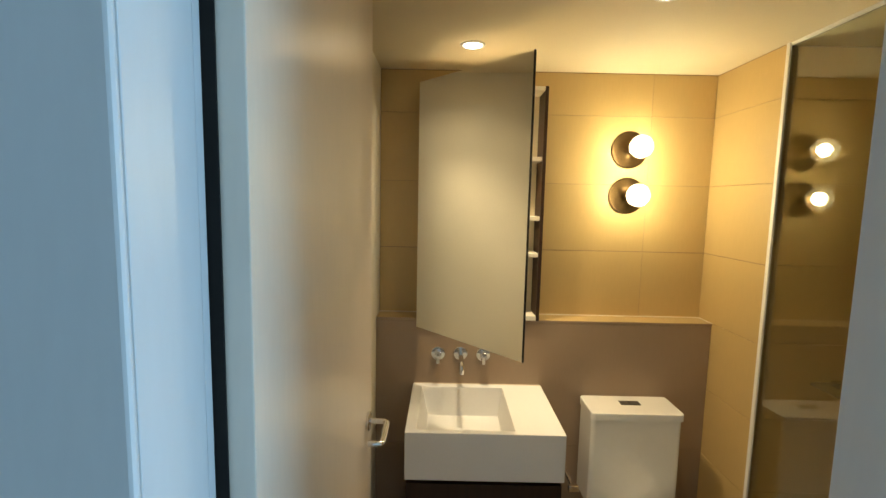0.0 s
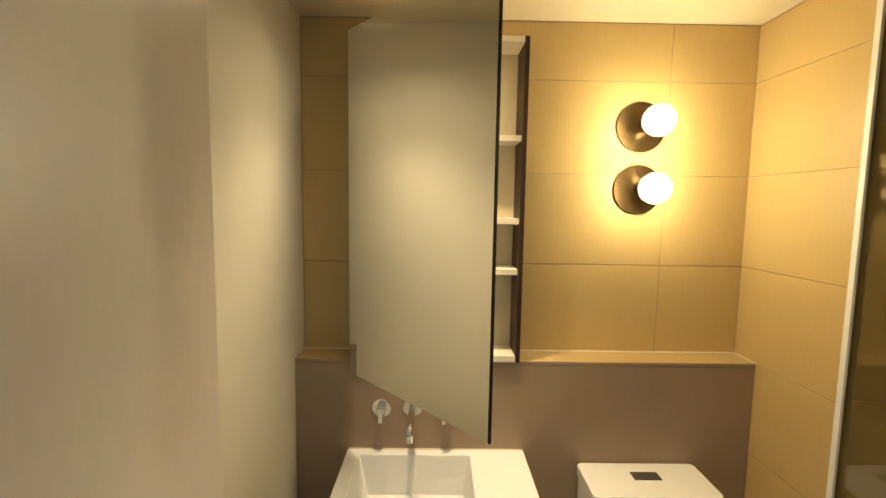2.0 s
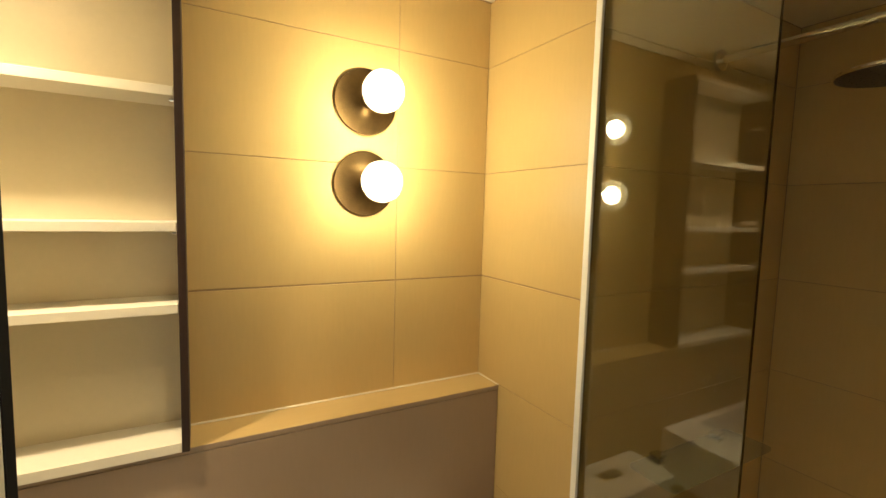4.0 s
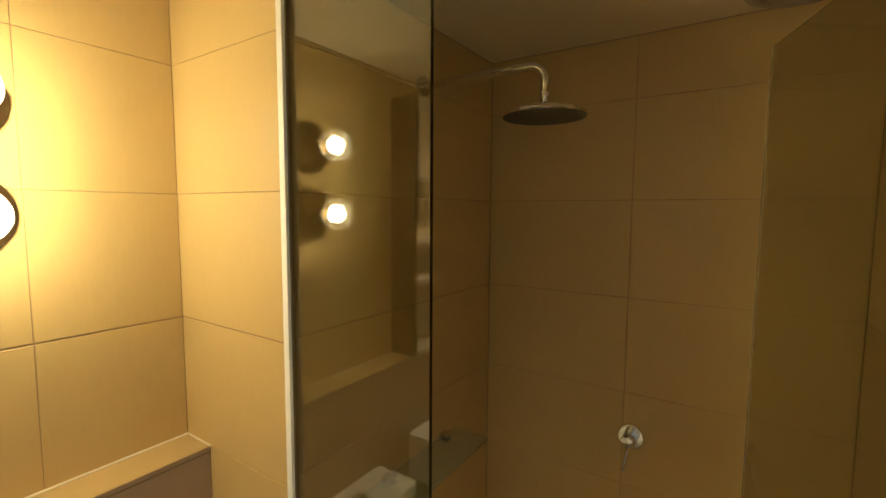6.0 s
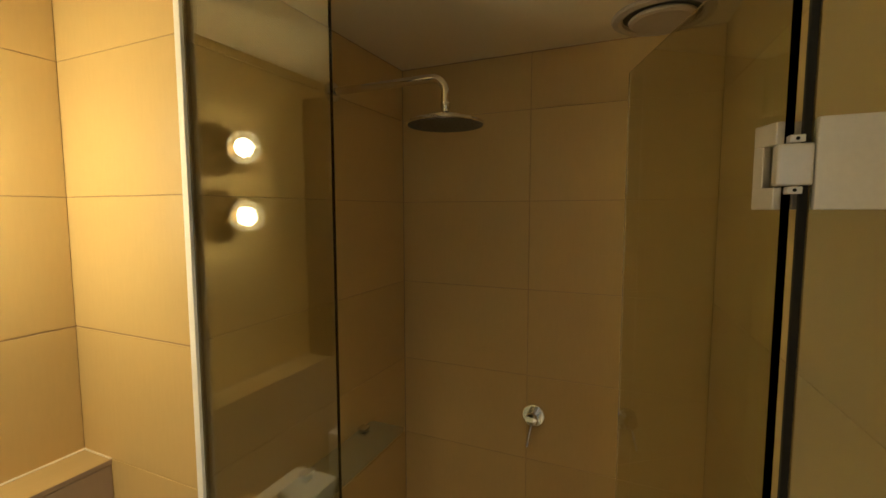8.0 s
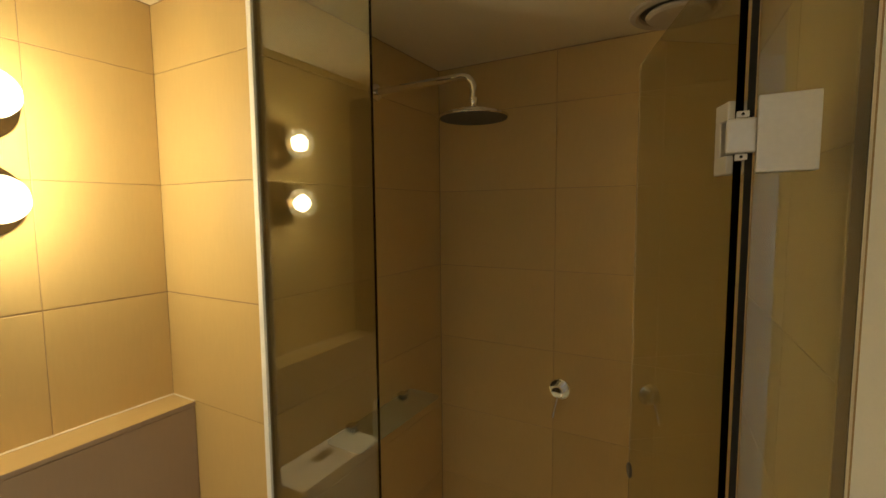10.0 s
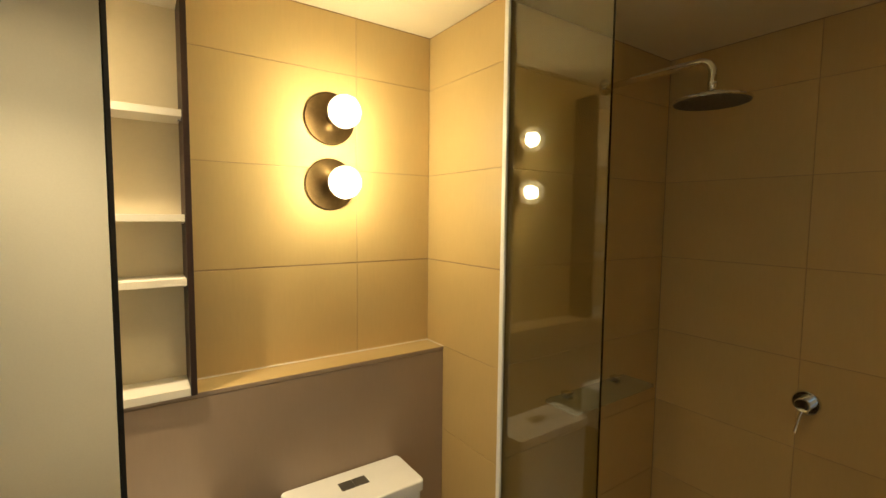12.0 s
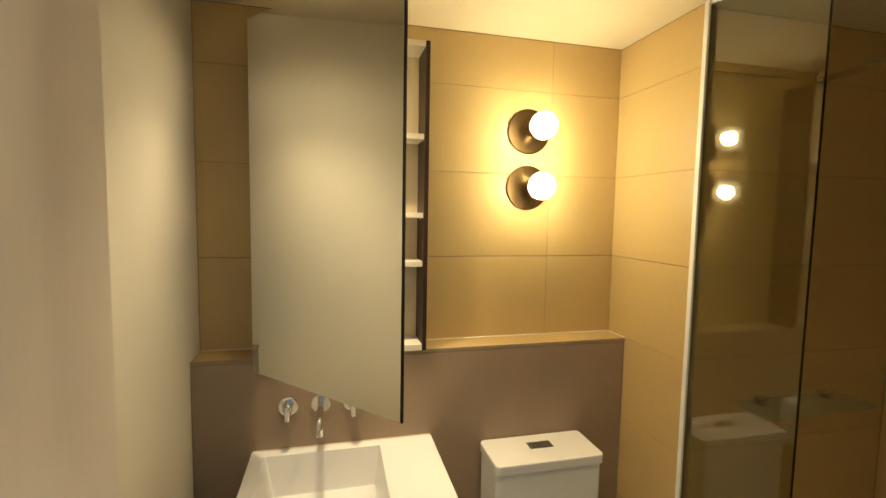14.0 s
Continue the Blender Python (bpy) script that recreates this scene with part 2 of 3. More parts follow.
# doorway lining: jamb with a stop, and the outer architrave
single("door_frame", join(
    box(DOOR_L, DOOR_L + 0.004, HALL - 0.002, 0.432, 0, 2.247, 0.0015),
    box(DOOR_L - 0.004, DOOR_L + 0.003, 0.434, 0.447, 0, 2.247, 0.001),
    box(DOOR_R - 0.004, DOOR_R + 0.002, HALL - 0.002, FRONT, 0, 2.247, 0.0015),
    box(DOOR_L, DOOR_R, HALL - 0.002, 0.447, 2.248, 2.261, 0.0015)), FRAME_PAINT, "white painted door lining with a narrow stop", "door frame", "structure")
single("architrave", join(
    box(DOOR_L - 0.115, DOOR_L + 0.0045, HALL - 0.012, HALL - 0.0022, 0, 2.32, 0.004),
    box(DOOR_R - 0.0045, DOOR_R + 0.115, HALL - 0.012, HALL - 0.0022, 0, 2.32, 0.004),
    box(DOOR_L + 0.005, DOOR_R - 0.005, HALL - 0.012, HALL - 0.0022, 2.248, 2.32, 0.003)), FRAME_PAINT, "white painted architrave round the doorway", "trim", "structure")
# Black strip; the shade in the hinge-side gap is put into its colour.
single("door_gasket", box(DOOR_L - 0.006, DOOR_L + 0.016, 0.4485, 0.4508, 0, 2.24), BLACK, "black strip for the shade in the hinge-side gap", "seal", "structure")

# white corner profile where the tiled nib ends, and the channel over the glass
single("trim", box(RIGHT - 0.004, RIGHT + 0.004, NIB - 0.017, NIB - 0.0005, 0, CEIL - 0.001, 0.0015), TRIM, "white metal corner profile on the tiled nib", "trim", "structure")
# silicone beads along the ledge and in the corners
single("sealant", join(
    tube([(LEFT + 0.002, BACK - 0.0012, LEDGE_Z + 0.0012), (RIGHT - 0.001, BACK - 0.0012, LEDGE_Z + 0.0012)], 0.0026, 10),
    tube([(RIGHT - 0.0012, BACK - 0.001, LEDGE_Z + 0.0012), (RIGHT - 0.0012, LEDGE_Y, LEDGE_Z + 0.0012)], 0.0022, 10),
    tube([(-0.057, LEDGE_Y - 0.002, 0.8532), (0.511, LEDGE_Y - 0.002, 0.8532)], 0.0026, 10)), SILICONE, "pale silicone sealant along the tiled ledge", "sealant", "structure")

# ---- bathroom door, standing open along the wall ----
hinge, free = Vector((-0.135, 0.452, 0)), Vector((-0.142, 1.268, 0))
along = (free - hinge).normalized()
leaf_m = Matrix.Translation(hinge) @ Matrix.Rotation(math.atan2(along.y, along.x), 4, "Z")
door_1 = single("door_1", moved(box(0, (free - hinge).length, 0, 0.036, 0.012, 2.236, 0.002), leaf_m), DOOR_PAINT, "white painted flush door standing open inside the bathroom", "door", "structure")


def door_lever():
    z, u = 1.045, 0.742
    m = leaf_m
    rose = moved(lathe([(0, 0), (0.024, 0), (0.026, 0.002), (0.026, 0.007), (0.024, 0.009), (0, 0.009)], 36), m @ Matrix.Translation((u, 0, z)) @ Matrix.Rotation(radians(90), 4, "X"))
    line = [(u, 0, z), (u, -0.045, z)] + bend((u - 0.012, -0.045, z), (1, 0, 0), (0, -1, 0), 0.012, 0, 90, 6) + [(u - 0.11, -0.057, z)] + bend((u - 0.11, -0.047, z), (0, -1, 0), (-1, 0, 0), 0.010, 0, 90, 6) + [(u - 0.12, -0.022, z)]
    handle = part("door_handle", join(rose, moved(tube(line, 0.0078, 20), m)), CHROME, door_1, "satin nickel lever handle on a round rose")
    return handle


door_lever()

# ---- mirror cabinet on the ledge, its door standing open ----
CX0, CX1, CY, CZ0, CZ1 = -0.043, 0.490, 1.908, LEDGE_Z + 0.001, 2.152


def mirror_cabinet():
    cab = thing("mirror_cabinet", (0.22, BACK, CZ0), "dark-sided wall cabinet on the ledge, white shelves empty, mirror door open", "cabinet")
    part("side_panel", box(CX0, CX0 + 0.014, CY, BACK - 0.001, CZ0, CZ1, 0.001), WENGE, cab)
    part("side_panel", box(CX1 - 0.014, CX1, CY, BACK - 0.001, CZ0, CZ1, 0.001), WENGE, cab)
    a, b = CX0 + 0.0145, CX1 - 0.0145
    part("top_panel", box(a, b, CY + 0.002, BACK - 0.006, CZ1 - 0.018, CZ1, 0.001), LAMINATE, cab, "white laminate top")
    part("bottom_panel", box(a, b, CY + 0.002, BACK - 0.006, CZ0, CZ0 + 0.02, 0.001), LAMINATE, cab, "white laminate bottom")
    part("back_panel", box(a, b, BACK - 0.0055, BACK - 0.001, CZ0, CZ1), CREAM, cab, "cream laminate back")
    for z in (1.845, 1.592, 1.433):
        part("shelf", box(a + 0.001, b - 0.001, CY + 0.006, BACK - 0.006, z, z + 0.018, 0.001), LAMINATE, cab, "white laminate shelf")
        for x in (a + 0.004, b - 0.004):
            part("shelf_pin", moved(lathe([(0, -0.004), (0.003, -0.004), (0.003, 0.004), (0, 0.004)], 12), Matrix.Translation((x, CY + 0.03, z - 0.0035)) @ Matrix.Rotation(radians(90), 4, "Y")), CHROME, cab)
    # the door, hinged on the side towards the painted wall
    pin, tip = Vector((-0.045, 1.905, 0)), Vector((0.346, 1.485, 0))
    way = (tip - pin).normalized()
    m = Matrix.Translation(pin) @ Matrix.Rotation(math.atan2(way.y, way.x), 4, "Z")
    width = (tip - pin).length
    leaf = part("mirror_door", moved(box(0, width, 0.0, 0.0035, 1.118, 2.156, 0.001), m), LAMINATE, cab, "open door with a mirror face and black edges")
    part("mirror_face", moved(box(0.001, width - 0.001, -0.005, -0.0005, 1.119, 2.155), m), MIRROR, leaf, "clear silvered mirror")
    part("edge_band", moved(box(width, width + 0.002, -0.0045, 0.0035, 1.117, 2.157), m), BLACK, leaf, "black edge band")
    for z in (1.28, 1.63, 2.02):
        part("cabinet_hinge", join(moved(box(0.02, 0.065, 0.004, 0.016, z - 0.022, z + 0.022, 0.003), m), box(CX0 + 0.0145, CX0 + 0.028, CY + 0.012, CY + 0.07, z - 0.009, z + 0.009, 0.002)), CHROME, leaf, "metal cup hinge")
    return cab


mirror_cabinet()


# ---- globe wall lamps ----
def wall_lamp(x, z):
    at = thing("wall_lamp", (x, BACK, z), "lit opal globe wall lamp on a bronze dish", "wall lamp", "globe lamps beside the cabinet")
    face = Matrix.Translation((x, BACK, z)) @ Matrix.Rotation(radians(90), 4, "X")
    dish = [(0, 0.0), (0.076, 0.0), (0.0805, 0.002), (0.0815, 0.006), (0.080, 0.0085), (0.074, 0.0085), (0.060, 0.0105), (0.045, 0.0145), (0.032, 0.021), (0.023, 0.030), (0.019, 0.040)]
    part("backplate", moved(lathe(dish + [(0, 0.040)], 64), face), BRONZE, at, "bronze dished backplate")
    part("stem", moved(lathe([(0, 0.038), (0.0175, 0.038), (0.0175, 0.076), (0.021, 0.078), (0.021, 0.084), (0, 0.084)], 40), face), BRONZE, at, "short bronze stem")
    n = 24
    ball = [(0.048 * math.sin(math.pi * i / n), 0.126 - 0.048 * math.cos(math.pi * i / n)) for i in range(n + 1)]
    globe = part("globe", moved(lathe(ball, 48), face), OPAL, at, "glowing opal glass globe")
    bulb = [(0.0275 * math.sin(math.pi * i / 16), 0.126 - 0.0275 * math.cos(math.pi * i / 16)) for i in range(17)]
    part("bulb", moved(lathe(bulb, 32), face), BULB, globe, "bright lit bulb")
    return at


lamp_a = wall_lamp(0.887, 1.913)
copy_thing(lamp_a, Matrix.Translation((0.887, BACK, 1.709)))


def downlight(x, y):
    at = thing("downlight", (x, y, CEIL), "small round recessed ceiling downlight, lit; its copy is unseen added fill", "downlight", "ceiling downlights")
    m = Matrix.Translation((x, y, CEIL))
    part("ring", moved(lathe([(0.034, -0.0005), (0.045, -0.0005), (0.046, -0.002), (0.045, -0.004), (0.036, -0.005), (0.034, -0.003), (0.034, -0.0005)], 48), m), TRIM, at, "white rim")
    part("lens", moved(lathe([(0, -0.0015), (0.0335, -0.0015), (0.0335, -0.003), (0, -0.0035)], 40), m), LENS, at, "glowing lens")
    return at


first_light = downlight(*DOWNLIGHT_AND_FILL[0][:2])
# Fixture copy for the added fill lamp; no second downlight is known here.
copy_thing(first_light, Matrix.Translation((*DOWNLIGHT_AND_FILL[1][:2], CEIL)))

# ---- basin, taps and vanity ----
BX0, BX1, BY0, BY1, BZ0, BZ1 = -0.060, 0.514, 1.490, LEDGE_Y - 0.0015, 0.673, 0.853


def washbasin():
    at = thing("washbasin", (0.228, BY1, BZ0), "white solid block washbasin with an offset square bowl", "basin")
    bm = bmesh.new()
    x0, x1, y0, y1, zb = -0.018, 0.335, 1.515, 1.890, 0.725
    out = [bm.verts.new(p) for p in ((BX0, BY0, BZ1), (BX1, BY0, BZ1), (BX1, BY1, BZ1), (BX0, BY1, BZ1))]
    low = [bm.verts.new((v.co.x, v.co.y, BZ0)) for v in out]
    rim = [bm.verts.new(p) for p in ((x0, y0, BZ1), (x1, y0, BZ1), (x1, y1, BZ1), (x0, y1, BZ1))]
    s = 0.014
    bed = [bm.verts.new(p) for p in ((x0 + s + 0.014, y0 + s, zb - 0.006), (x1 - s, y0 + s, zb - 0.006), (x1 - s, y1 - s, zb), (x0 + s + 0.014, y1 - s, zb))]
    hole = bm.verts.new((0.145, 1.715, zb - 0.010))
    for i in range(4):
        j = (i + 1) % 4
        bm.faces.new((out[i], out[j], rim[j], rim[i]))
        bm.faces.new((out[j], out[i], low[i], low[j]))
        bm.faces.new((rim[i], rim[j], bed[j], bed[i]))
        bm.faces.new((bed[i], bed[j], hole))
    bm.faces.new(low)
    bmesh.ops.recalc_face_normals(bm, faces=bm.faces)
    sharp = [e for e in bm.edges if len(e.link_faces) == 2 and e.calc_face_angle() > 0.6]
    bmesh.ops.bevel(bm, geom=sharp, offset=0.004, segments=3, profile=0.5, affect="EDGES")
    even(part("body", bm, SOLID, at))
    part("drain", moved(lathe([(0, 0.003), (0.028, 0.003), (0.033, 0.001), (0.034, -0.004), (0, -0.004)], 40), Matrix.Translation((0.145, 1.715, zb - 0.0060))), CHROME, at, "round chrome drain cover")


washbasin()


def tap_face(x, z):
    return Matrix.Translation((x, LEDGE_Y, z)) @ Matrix.Rotation(radians(90), 4, "X")


def escutcheon(x, z):
    return moved(lathe([(0, 0), (0.0285, 0), (0.0305, 0.0015), (0.0305, 0.006), (0.0285, 0.0075), (0, 0.0075)], 44), tap_face(x, z))


def wall_tap(x, z):
    at = thing("wall_tap", (x, LEDGE_Y, z), "chrome wall tap with a short paddle lever, above the basin", "tap", "basin taps")
    part("escutcheon", escutcheon(x, z), CHROME, at)
    part("tap_body", moved(lathe([(0, 0.0075), (0.0145, 0.0075), (0.0145, 0.030), (0.013, 0.032), (0, 0.032)], 32), tap_face(x, z)), CHROME, at)
    part("lever", box(x - 0.0075, x + 0.0075, LEDGE_Y - 0.040, LEDGE_Y - 0.029, z - 0.036, z + 0.012, 0.002), CHROME, at)
    return at


tap_a = wall_tap(0.050, 0.993)
copy_thing(tap_a, Matrix.Translation((0.251, LEDGE_Y, 0.992)))


def wall_spout(x, z):
    at = thing("wall_spout", (x, LEDGE_Y, z), "chrome wall-mounted basin spout, curved down at the end", "spout")
    part("escutcheon", escutcheon(x, z), CHROME, at)
    y = LEDGE_Y - 0.006
    line = [(x, y, z), (x, y - 0.115, z)] + bend((x, y - 0.115, z - 0.022), (0, 0, 1), (0, -1, 0), 0.022, 0, 90, 8) + [(x, y - 0.137, z - 0.04)]
    part("spout", tube(line, 0.0105, 22), CHROME, at)


wall_spout(0.150, 0.995)


def vanity():
    at = thing("vanity_cabinet", (0.228, BY1, 0.22), "dark stained wall-hung vanity under the basin", "cabinet")
    part("body", box(BX0 + 0.006, BX1 - 0.006, BY0 + 0.03, BY1, 0.22, BZ0 - 0.001, 0.001), WENGE, at)
    part("drawer_front", box(BX0 + 0.006, BX1 - 0.006, BY0 + 0.010, BY0 + 0.0285, 0.222, BZ0 - 0.018, 0.0015), WENGE, at)


vanity()


def roll_holder():
    x = BX1 - 0.006
    z = 0.640
    at = thing("toilet_roll_holder", (x, 1.66, z), "square chrome toilet roll holder on the vanity side", "roll holder")
    part("plate", box(x, x + 0.008, 1.645, 1.690, z - 0.022, z + 0.022, 0.0015), CHROME, at)
    part("arm", join(box(x + 0.008, x + 0.052, 1.660, 1.674, z - 0.006, z + 0.006, 0.0015), box(x + 0.040, x + 0.052, 1.525, 1.6595, z - 0.006, z + 0.006, 0.0015)), CHROME, at)
    part("end_stop", box(x + 0.028, x + 0.064, 1.508, 1.5245, z - 0.011, z + 0.011, 0.0015), CHROME, at)


roll_holder()


def toilet():
    at = thing("toilet", (0.889, LEDGE_Y, 0.0), "white ceramic close-coupled toilet against the low wall", "toilet")
    x0, x1, y0, y1 = 0.688, 1.074, 1.745, LEDGE_Y - 0.004
    even(part("cistern", box(x0 + 0.005, x1 - 0.006, y0 + 0.006, y1, 0.40, 0.781, 0.018, 5, True), CERAMIC, at, "white ceramic cistern"))
    lid = box(x0, x1, y0, y1, 0.7835, 0.814, 0.018, 5, True)
    rim = [e for e in lid.edges if abs(e.verts[0].co.z - 0.814) < 1e-5 and abs(e.verts[1].co.z - 0.814) < 1e-5]
    bmesh.ops.bevel(lid, geom=rim, offset=0.005, segments=4, profile=0.5, affect="EDGES")
    top = even(part("cistern_lid", lid, CERAMIC, at, "white ceramic cistern lid"))
    part("flush_button", join(box(0.842, 0.8840, 1.826, 1.866, 0.8135, 0.8165, 0.001), box(0.8850, 0.927, 1.826, 1.866, 0.8135, 0.8165, 0.001)), DARK_METAL, top, "dark double flush button")
    pan = lathe([(0, 0.0), (0.12, 0.0), (0.125, 0.02), (0.125, 0.2), (0.15, 0.30), (0.178, 0.37), (0.182, 0.398), (0.13, 0.399), (0.11, 0.30), (0, 0.24)], 48)
    part("pan", moved(pan, Matrix.Translation((0.889, 1.50, 0)) @ Matrix.Diagonal((1, 1.35, 1, 1))), CERAMIC, at)
    seat = lathe([(0, 0.402), (0.180, 0.402), (0.186, 0.408), (0.186, 0.424), (0.178, 0.432), (0, 0.434)], 48)
    part("seat_cover", moved(seat, Matrix.Translation((0.889, 1.50, 0)) @ Matrix.Diagonal((1, 1.33, 1, 1))), CERAMIC, at, "closed white seat cover")


toilet()

# ---- shower ----
def pane(name, bm, parent, label=""):
    ob = part(name, bm, GLASS, parent, label)
    ob.visible_shadow = False
    return ob


fixed = thing("shower_screen", (GLASS_X, 1.45, 0), "fixed frameless clear glass shower screen", "shower screen")
pane("glass_pane", box(GLASS_X - 0.004, GLASS_X + 0.004, 1.287, NIB - 0.004, 0.004, CEIL - 0.012), fixed)

part("ceiling_channel", box(GLASS_X - 0.013, GLASS_X + 0.013, 1.288, NIB - 0.012, CEIL - 0.0115, CEIL - 0.001, 0.0015), TRIM, fixed, "white metal ceiling channel")
part("wall_seal", box(GLASS_X - 0.007, GLASS_X + 0.007, NIB - 0.0035, NIB - 0.0005, 0.004, CEIL - 0.02), SILICONE, fixed, "clear silicone wall joint")
side = thing("hinge_screen", (GLASS_X, 0.6, 0), "narrow fixed glass strip that carries the shower door", "shower screen")
pane("glass_pane", box(GLASS_X - 0.005, GLASS_X + 0.005, FRONT + 0.002, 0.655, 0.004, 2.04), side)
part("wall_seal", box(GLASS_X - 0.0058, GLASS_X + 0.0058, FRONT - 0.001, FRONT + 0.0015, 0.004, 2.04), SILICONE, side, "clear silicone wall joint")

door_a, door_b = Vector((GLASS_X + 0.009, 0.673, 0)), Vector((1.810, 0.852, 0))
run = (door_b - door_a)
glass_m = Matrix.Translation(door_a) @ Matrix.Rotation(math.atan2(run.y, run.x), 4, "Z")
shower_door = thing("shower_door", (GLASS_X, 0.672, 0), "frameless clear glass shower door swung open inwards", "shower door")
pane("glass_pane", moved(box(0, run.length, -0.005, 0.005, 0.012, 2.04), glass_m), shower_door)
part("seal", box(GLASS_X - 0.009, GLASS_X - 0.001, 0.6575, 0.6655, 0.006, 2.04, 0.001), BLACK, shower_door, "black upright rubber seal")
pull = [(0, -0.009), (0.016, -0.009), (0.0195, -0.007), (0.0205, 0.0), (0.0195, 0.007), (0.016, 0.009), (0, 0.009)]
part("finger_pull", moved(lathe(pull, 36), glass_m @ Matrix.Translation((run.length - 0.006, 0, 0.975)) @ Matrix.Rotation(radians(90), 4, "X")), DARK_METAL, shower_door, "small dark round finger pull")


def glass_hinge(z0, z1):
    mid0, mid1 = z0 + 0.026, z1 - 0.026
    body = box(GLASS_X - 0.013, GLASS_X + 0.008, 0.6545, 0.6880, mid0, mid1, 0.003)
    h = part("glass_hinge", body, SATIN, shower_door, "pale satin glass hinge")
    for a in (-0.0145, 0.0055):
        part("hinge_plate", box(GLASS_X + a, GLASS_X + a + 0.009, 0.590, 0.6540, z0, z1, 0.0015), SATIN, h)
        flap = join(box(-0.002, 0.039, a, a + 0.009, z0, mid0 - 0.001, 0.0015), box(-0.002, 0.039, a, a + 0.009, mid1 + 0.001, z1, 0.0015), box(0.020, 0.039, a, a + 0.009, mid0 - 0.0015, mid1 + 0.0015, 0.0015))
        part("hinge_flap", moved(flap, glass_m), SATIN, h)
    for z in (mid0 - 0.005, mid1 + 0.005):
        part("pivot", box(GLASS_X - 0.011, GLASS_X + 0.004, 0.6630, 0.6770, z - 0.004, z + 0.004, 0.001), SATIN, h)
        # Black dot that puts the dark of the pivot hole into colour.
        part("pivot_screw", moved(lathe([(0, -0.0112), (0.002, -0.0112), (0.002, -0.010), (0, -0.010)], 14), Matrix.Translation((GLASS_X, 0.670, z)) @ Matrix.Rotation(radians(90), 4, "Y")), BLACK, h)


glass_hinge(1.725, 1.822)


def shower_head():
    x, y, z = 1.745, SH_BACK, 2.066
    at = thing("rain_shower", (x, y, z), "round chrome rain shower head on a bent wall arm", "shower")
    part("flange", moved(lathe([(0, 0), (0.027, 0), (0.029, 0.002), (0.027, 0.010), (0.014, 0.013), (0, 0.013)], 40), Matrix.Translation((x, y, z)) @ Matrix.Rotation(radians(90), 4, "X")), CHROME, at)
    xe, ye = 1.748, 1.292
    back = Vector((x - xe, y - ye, 0)).normalized()
    turn = Vector((xe, ye, 0)) + back * 0.042
    line = [(x, y - 0.005, z)] + [tuple(p) for p in bend((turn.x, turn.y, 2.026), (0, 0, 1), -back, 0.042, 0, 90, 14)] + [(xe, ye, 1.996)]
    part("arm", tube(line, 0.0108, 24), CHROME, at, "bent chrome pipe")
    part("collar", moved(lathe([(0, 0.008), (0.0122, 0.008), (0.0128, 0.006), (0.0128, -0.006), (0.0122, -0.008), (0, -0.008)], 28), Matrix.Translation((xe, ye, 1.994))), CHROME, at)
    head = [(0, 0.036), (0.010, 0.036), (0.010, 0.028), (0.014, 0.026), (0.022, 0.018), (0.052, 0.0155), (0.056, 0.013), (0.057, 0.006), (0.094, 0.0035), (0.1, 0.0), (0.101, -0.004), (0.0985, -0.0068), (0, -0.0068)]
    part("rose", moved(lathe(head, 64), Matrix.Translation((xe, ye, 1.952))), CHROME, at, "thin round chrome rose")
    part("spray_face", moved(lathe([(0, -0.0068), (0.0975, -0.0068), (0.097, -0.008), (0, -0.008)], 64), Matrix.Translation((xe, ye, 1.952))), RUBBER, at, "dark grey spray face")
    nozzles = []
    for ring, count in ((0.018, 6), (0.036, 12), (0.054, 18), (0.072, 24), (0.088, 30)):
        for i in range(count):
            a = 2 * math.pi * i / count
            nozzles.append(moved(lathe([(0, -0.0008), (0.0016, -0.0008), (0.0018, 0.0008), (0, 0.0008)], 6), Matrix.Translation((xe + ring * math.cos(a), ye + ring * math.sin(a), 1.9436))))
    tagged(part("nozzles", join(*nozzles), DARK_METAL, at, "grey rubber nozzles"), kind="stuff")


shower_head()


def shower_mixer():
    y, z = 1.140, 1.016
    at = thing("shower_mixer", (SH_RIGHT, y, z), "round chrome shower mixer with a pin lever, on the tiled wall", "mixer")
    m = Matrix.Translation((SH_RIGHT, y, z)) @ Matrix.Rotation(radians(-90), 4, "Y")
    part("plate", moved(lathe([(0, 0), (0.036, 0), (0.039, 0.002), (0.039, 0.007), (0.036, 0.009), (0, 0.009)], 44), m), CHROME, at)
    part("mixer_body", moved(lathe([(0, 0.009), (0.022, 0.009), (0.022, 0.042), (0.020, 0.045), (0, 0.046)], 36), m), CHROME, at)
    part("lever", tube([(SH_RIGHT - 0.034, y, z - 0.018), (SH_RIGHT - 0.042, y + 0.006, z - 0.05), (SH_RIGHT - 0.050, y + 0.012, z - 0.092)], 0.0052, 20), CHROME, at)


shower_mixer()


def glass_shelf():
    z = 1.002
    at = thing("glass_shelf", (1.70, SH_BACK, z), "clear glass shower shelf on two small chrome clamps", "shelf")
    sheet = box(1.480, 1.920, SH_BACK - 0.134, SH_BACK - 0.004, z - 0.004, z + 0.004, 0.012, 3, True)
    sheet = part("glass_sheet", sheet, SHELF_GLASS, at)
    sheet.visible_shadow = False
    for x in (1.583, 1.855):
        part("clamp", join(box(x - 0.016, x + 0.016, SH_BACK - 0.030, SH_BACK, z + 0.0045, z + 0.013, 0.002), box(x - 0.016, x + 0.016, SH_BACK - 0.030, SH_BACK, z - 0.013, z - 0.0045, 0.002)), CHROME, at)


glass_shelf()


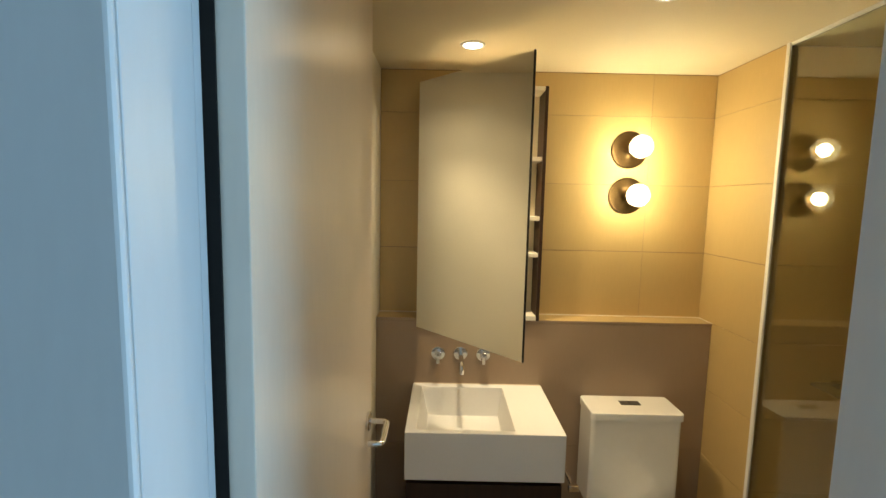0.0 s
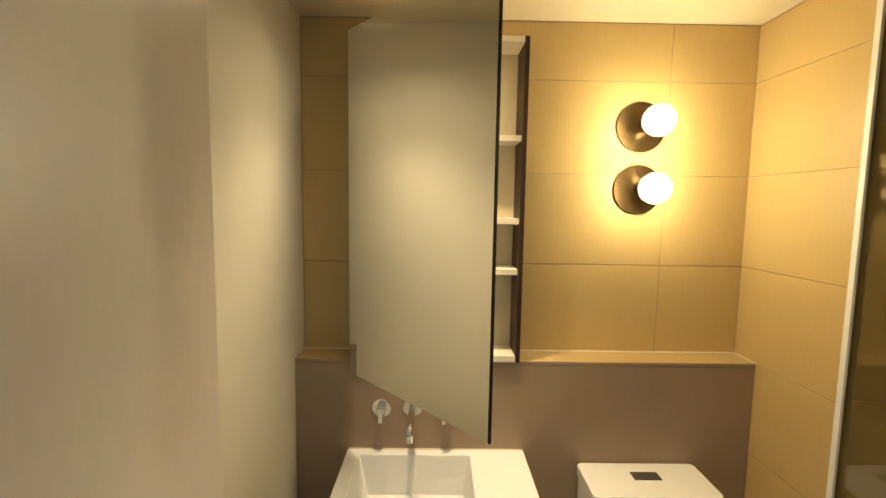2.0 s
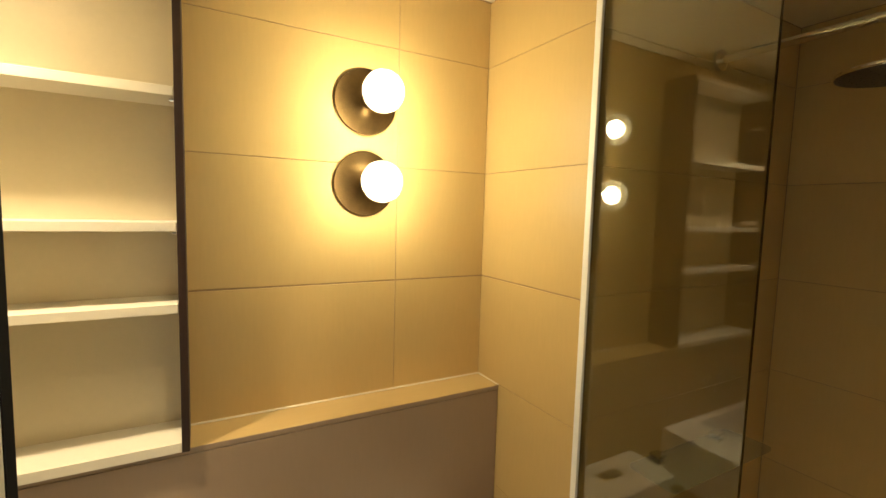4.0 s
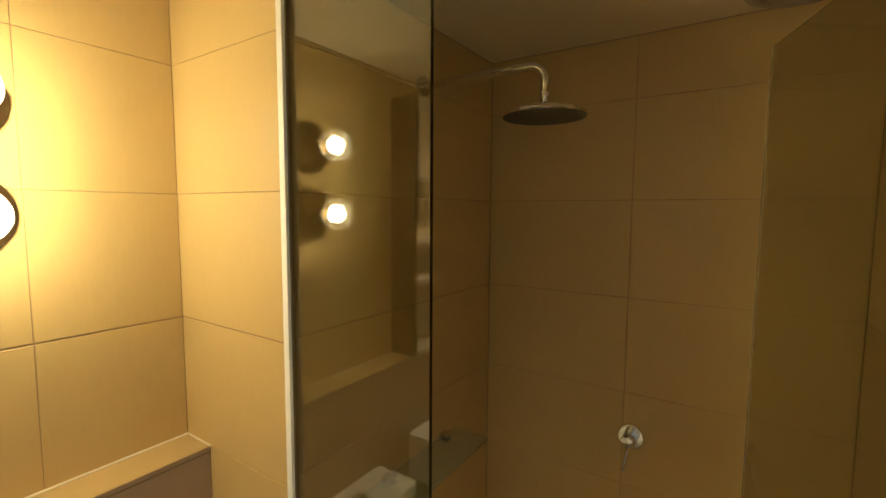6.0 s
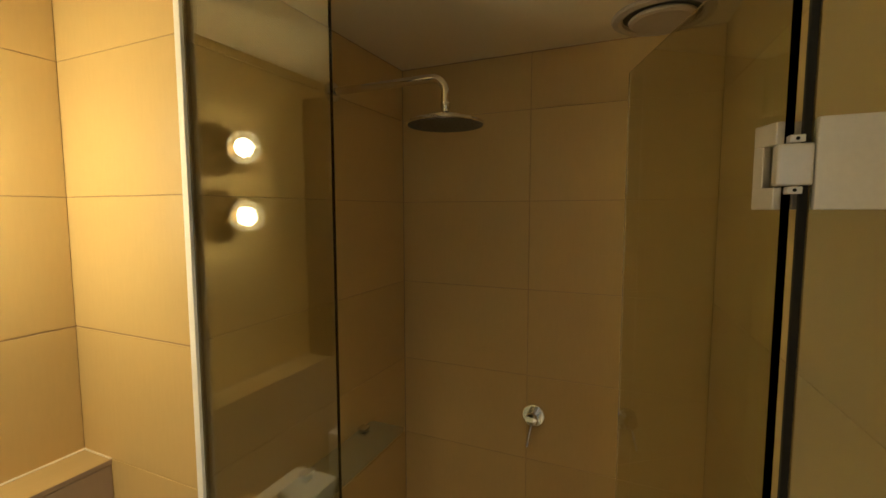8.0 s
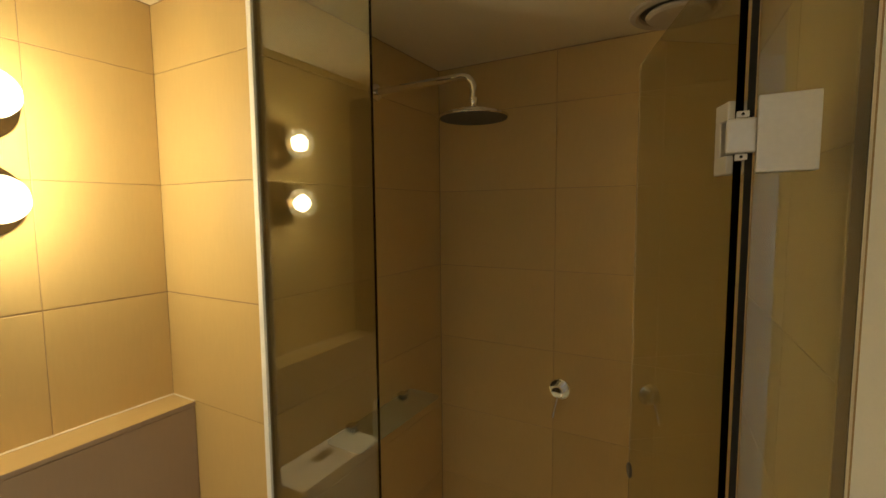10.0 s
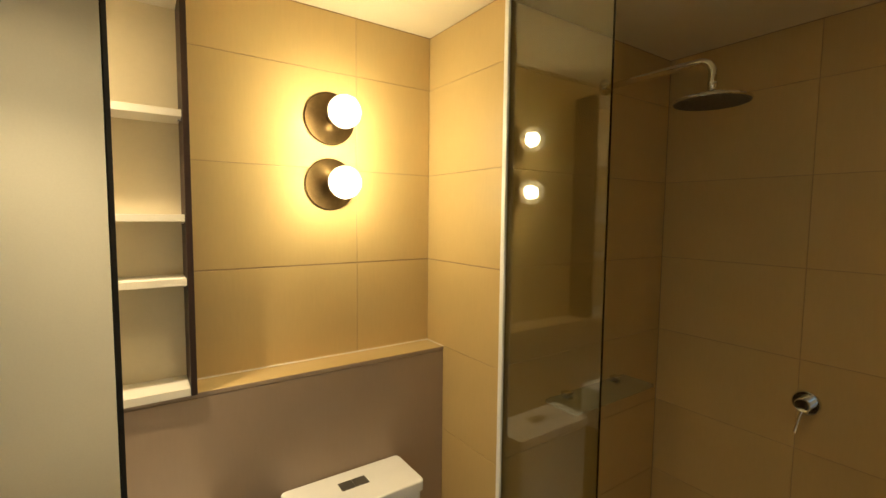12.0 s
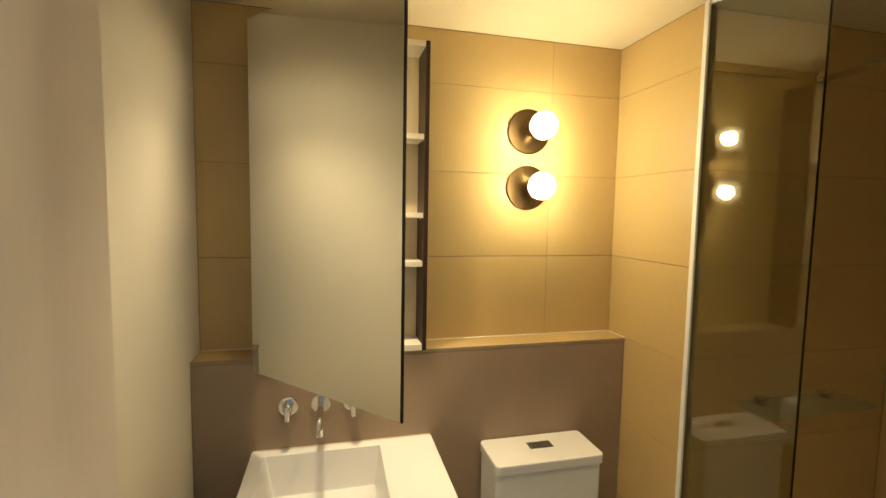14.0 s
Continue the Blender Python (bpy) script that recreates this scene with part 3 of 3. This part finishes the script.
def ceiling_vent():
    x, y = 2.035, 0.785
    at = thing("ceiling_vent", (x, y, CEIL), "round plastic exhaust vent in the shower ceiling", "vent")
    m = Matrix.Translation((x, y, CEIL))
    # Flat closed disc, coloured dark for the shade between ring and centre.
    part("throat", moved(lathe([(0, -0.0012), (0.100, -0.0012), (0.100, -0.0005), (0, -0.0005)], 48), m), DARK_METAL, at, "flat dark disc for the shade inside the vent")
    part("ring", moved(lathe([(0.100, 0), (0.128, 0), (0.130, -0.004), (0.126, -0.010), (0.112, -0.013), (0.103, -0.010), (0.100, 0)], 64), m), VENT, at)
    part("disc", moved(lathe([(0, -0.022), (0.075, -0.022), (0.084, -0.018), (0.086, -0.012), (0.08, -0.006), (0.02, -0.006), (0.02, -0.001), (0, -0.001)], 64), m), VENT, at)


ceiling_vent()

# ---- wall and floor tiles ----
TILES = {}


def tile_mesh(w, h, mat):
    key = (round(w, 4), round(h, 4), mat.name)
    if key not in TILES:
        e, d = 0.0009, 0.004
        bm = bmesh.new()
        rows = [[bm.verts.new((sx * (w / 2 - i), y, sz * (h / 2 - i))) for sx, sz in ((-1, -1), (1, -1), (1, 1), (-1, 1))] for i, y in ((e, 0), (0, e), (0, d))]
        bm.faces.new(rows[0])
        for a, b in zip(rows, rows[1:]):
            for i in range(4):
                bm.faces.new((a[i], a[(i + 1) % 4], b[(i + 1) % 4], b[i]))
        TILES[key] = finish("tile", bm, mat, 20)
    return TILES[key]


def tiling(wall, facing, plane, cuts_u, cuts_z, joint=0.0017, mat=TILE, wide=()):
    """Tiles on an upright wall. facing: the wall's normal, -y or -x."""
    rz = {"-y": 0, "-x": -90}[facing]
    for u0, u1 in zip(cuts_u, cuts_u[1:]):
        for z0, z1 in zip(cuts_z, cuts_z[1:]):
            low, high = z0 + (0.0018 if z0 in wide else joint / 2), z1 - (0.0018 if z1 in wide else joint / 2)
            ob = new("tile", tile_mesh(u1 - u0 - joint, high - low, mat))
            u, z = (u0 + u1) / 2, (low + high) / 2
            ob.matrix_world = pose(plane, u, z, 0, 0, rz) if facing == "-x" else pose(u, plane, z, 0, 0, rz)
            ob.parent = wall


ROWS_HIGH = [LEDGE_Z, 1.455, 1.757, 2.059, CEIL - 0.003]
ROWS_ALL = [0.0, 0.247, 0.549, 0.851, 1.153, 1.455, 1.757, 2.059, CEIL - 0.003]
tiling(wall_north, "-y", BACK, [LEFT + 0.001, 0.378, 0.978, RIGHT - 0.0005], ROWS_HIGH, wide=(1.455,))
tiling(wall_nib, "-x", RIGHT, [NIB + 0.001, BACK + 0.004], ROWS_ALL, wide=(1.455,))
tiling(wall_nib, "-y", SH_BACK, [GLASS_X + 0.019, SH_RIGHT - 0.0005], ROWS_ALL)
tiling(wall_east, "-x", SH_RIGHT, [SH_FRONT + 0.0005, 1.166, SH_BACK - 0.0005], ROWS_ALL)
for u0, u1 in ((GLASS_X + 0.013, 1.566), (1.566, SH_RIGHT - 0.0005)):
    for z0, z1 in zip(ROWS_ALL, ROWS_ALL[1:]):
        ob = new("tile", tile_mesh(u1 - u0 - 0.0012, z1 - z0 - 0.0017, TILE))
        ob.matrix_world = pose((u0 + u1) / 2, front_y((u0 + u1) / 2), (z0 + z1) / 2, 0, 0, 183.78)
        ob.parent = wall_shower_front
tiling(wall_ledge, "-y", LEDGE_Y, [LEFT + 0.001, RIGHT - 0.0005], [0.0, 0.57, LEDGE_Z - 0.013], mat=TAUPE)
for u0, u1 in ((LEFT + 0.001, 0.2585), (0.2615, RIGHT - 0.0005)):
    cap = new("tile", finish("tile", box(u0, u1, LEDGE_Y + 0.0012, BACK - 0.0015, LEDGE_Z - 0.0115, LEDGE_Z, 0.0012, 2), LEDGE_TILE))
    cap.parent = wall_ledge
nosing = new("tile", finish("tile", box(LEFT + 0.001, RIGHT - 0.0005, LEDGE_Y - 0.0005, LEDGE_Y + 0.001, LEDGE_Z - 0.0112, LEDGE_Z - 0.0006, 0.0003, 1), TAUPE))
nosing.parent = wall_ledge
for i in range(8):
    for j in range(6):
        x0, y0 = LEFT + 0.3 * i, FRONT + 0.3 * j
        x1, y1 = min(x0 + 0.3, SH_RIGHT), min(y0 + 0.3, BACK)
        if x1 - x0 > 0.02 and y1 - y0 > 0.02:
            ob = new("tile", tile_mesh(x1 - x0 - 0.003, y1 - y0 - 0.003, FLOOR_TILE))
            ob.matrix_world = pose((x0 + x1) / 2, (y0 + y1) / 2, 0, -90, 0, 0)
            ob.parent = floor
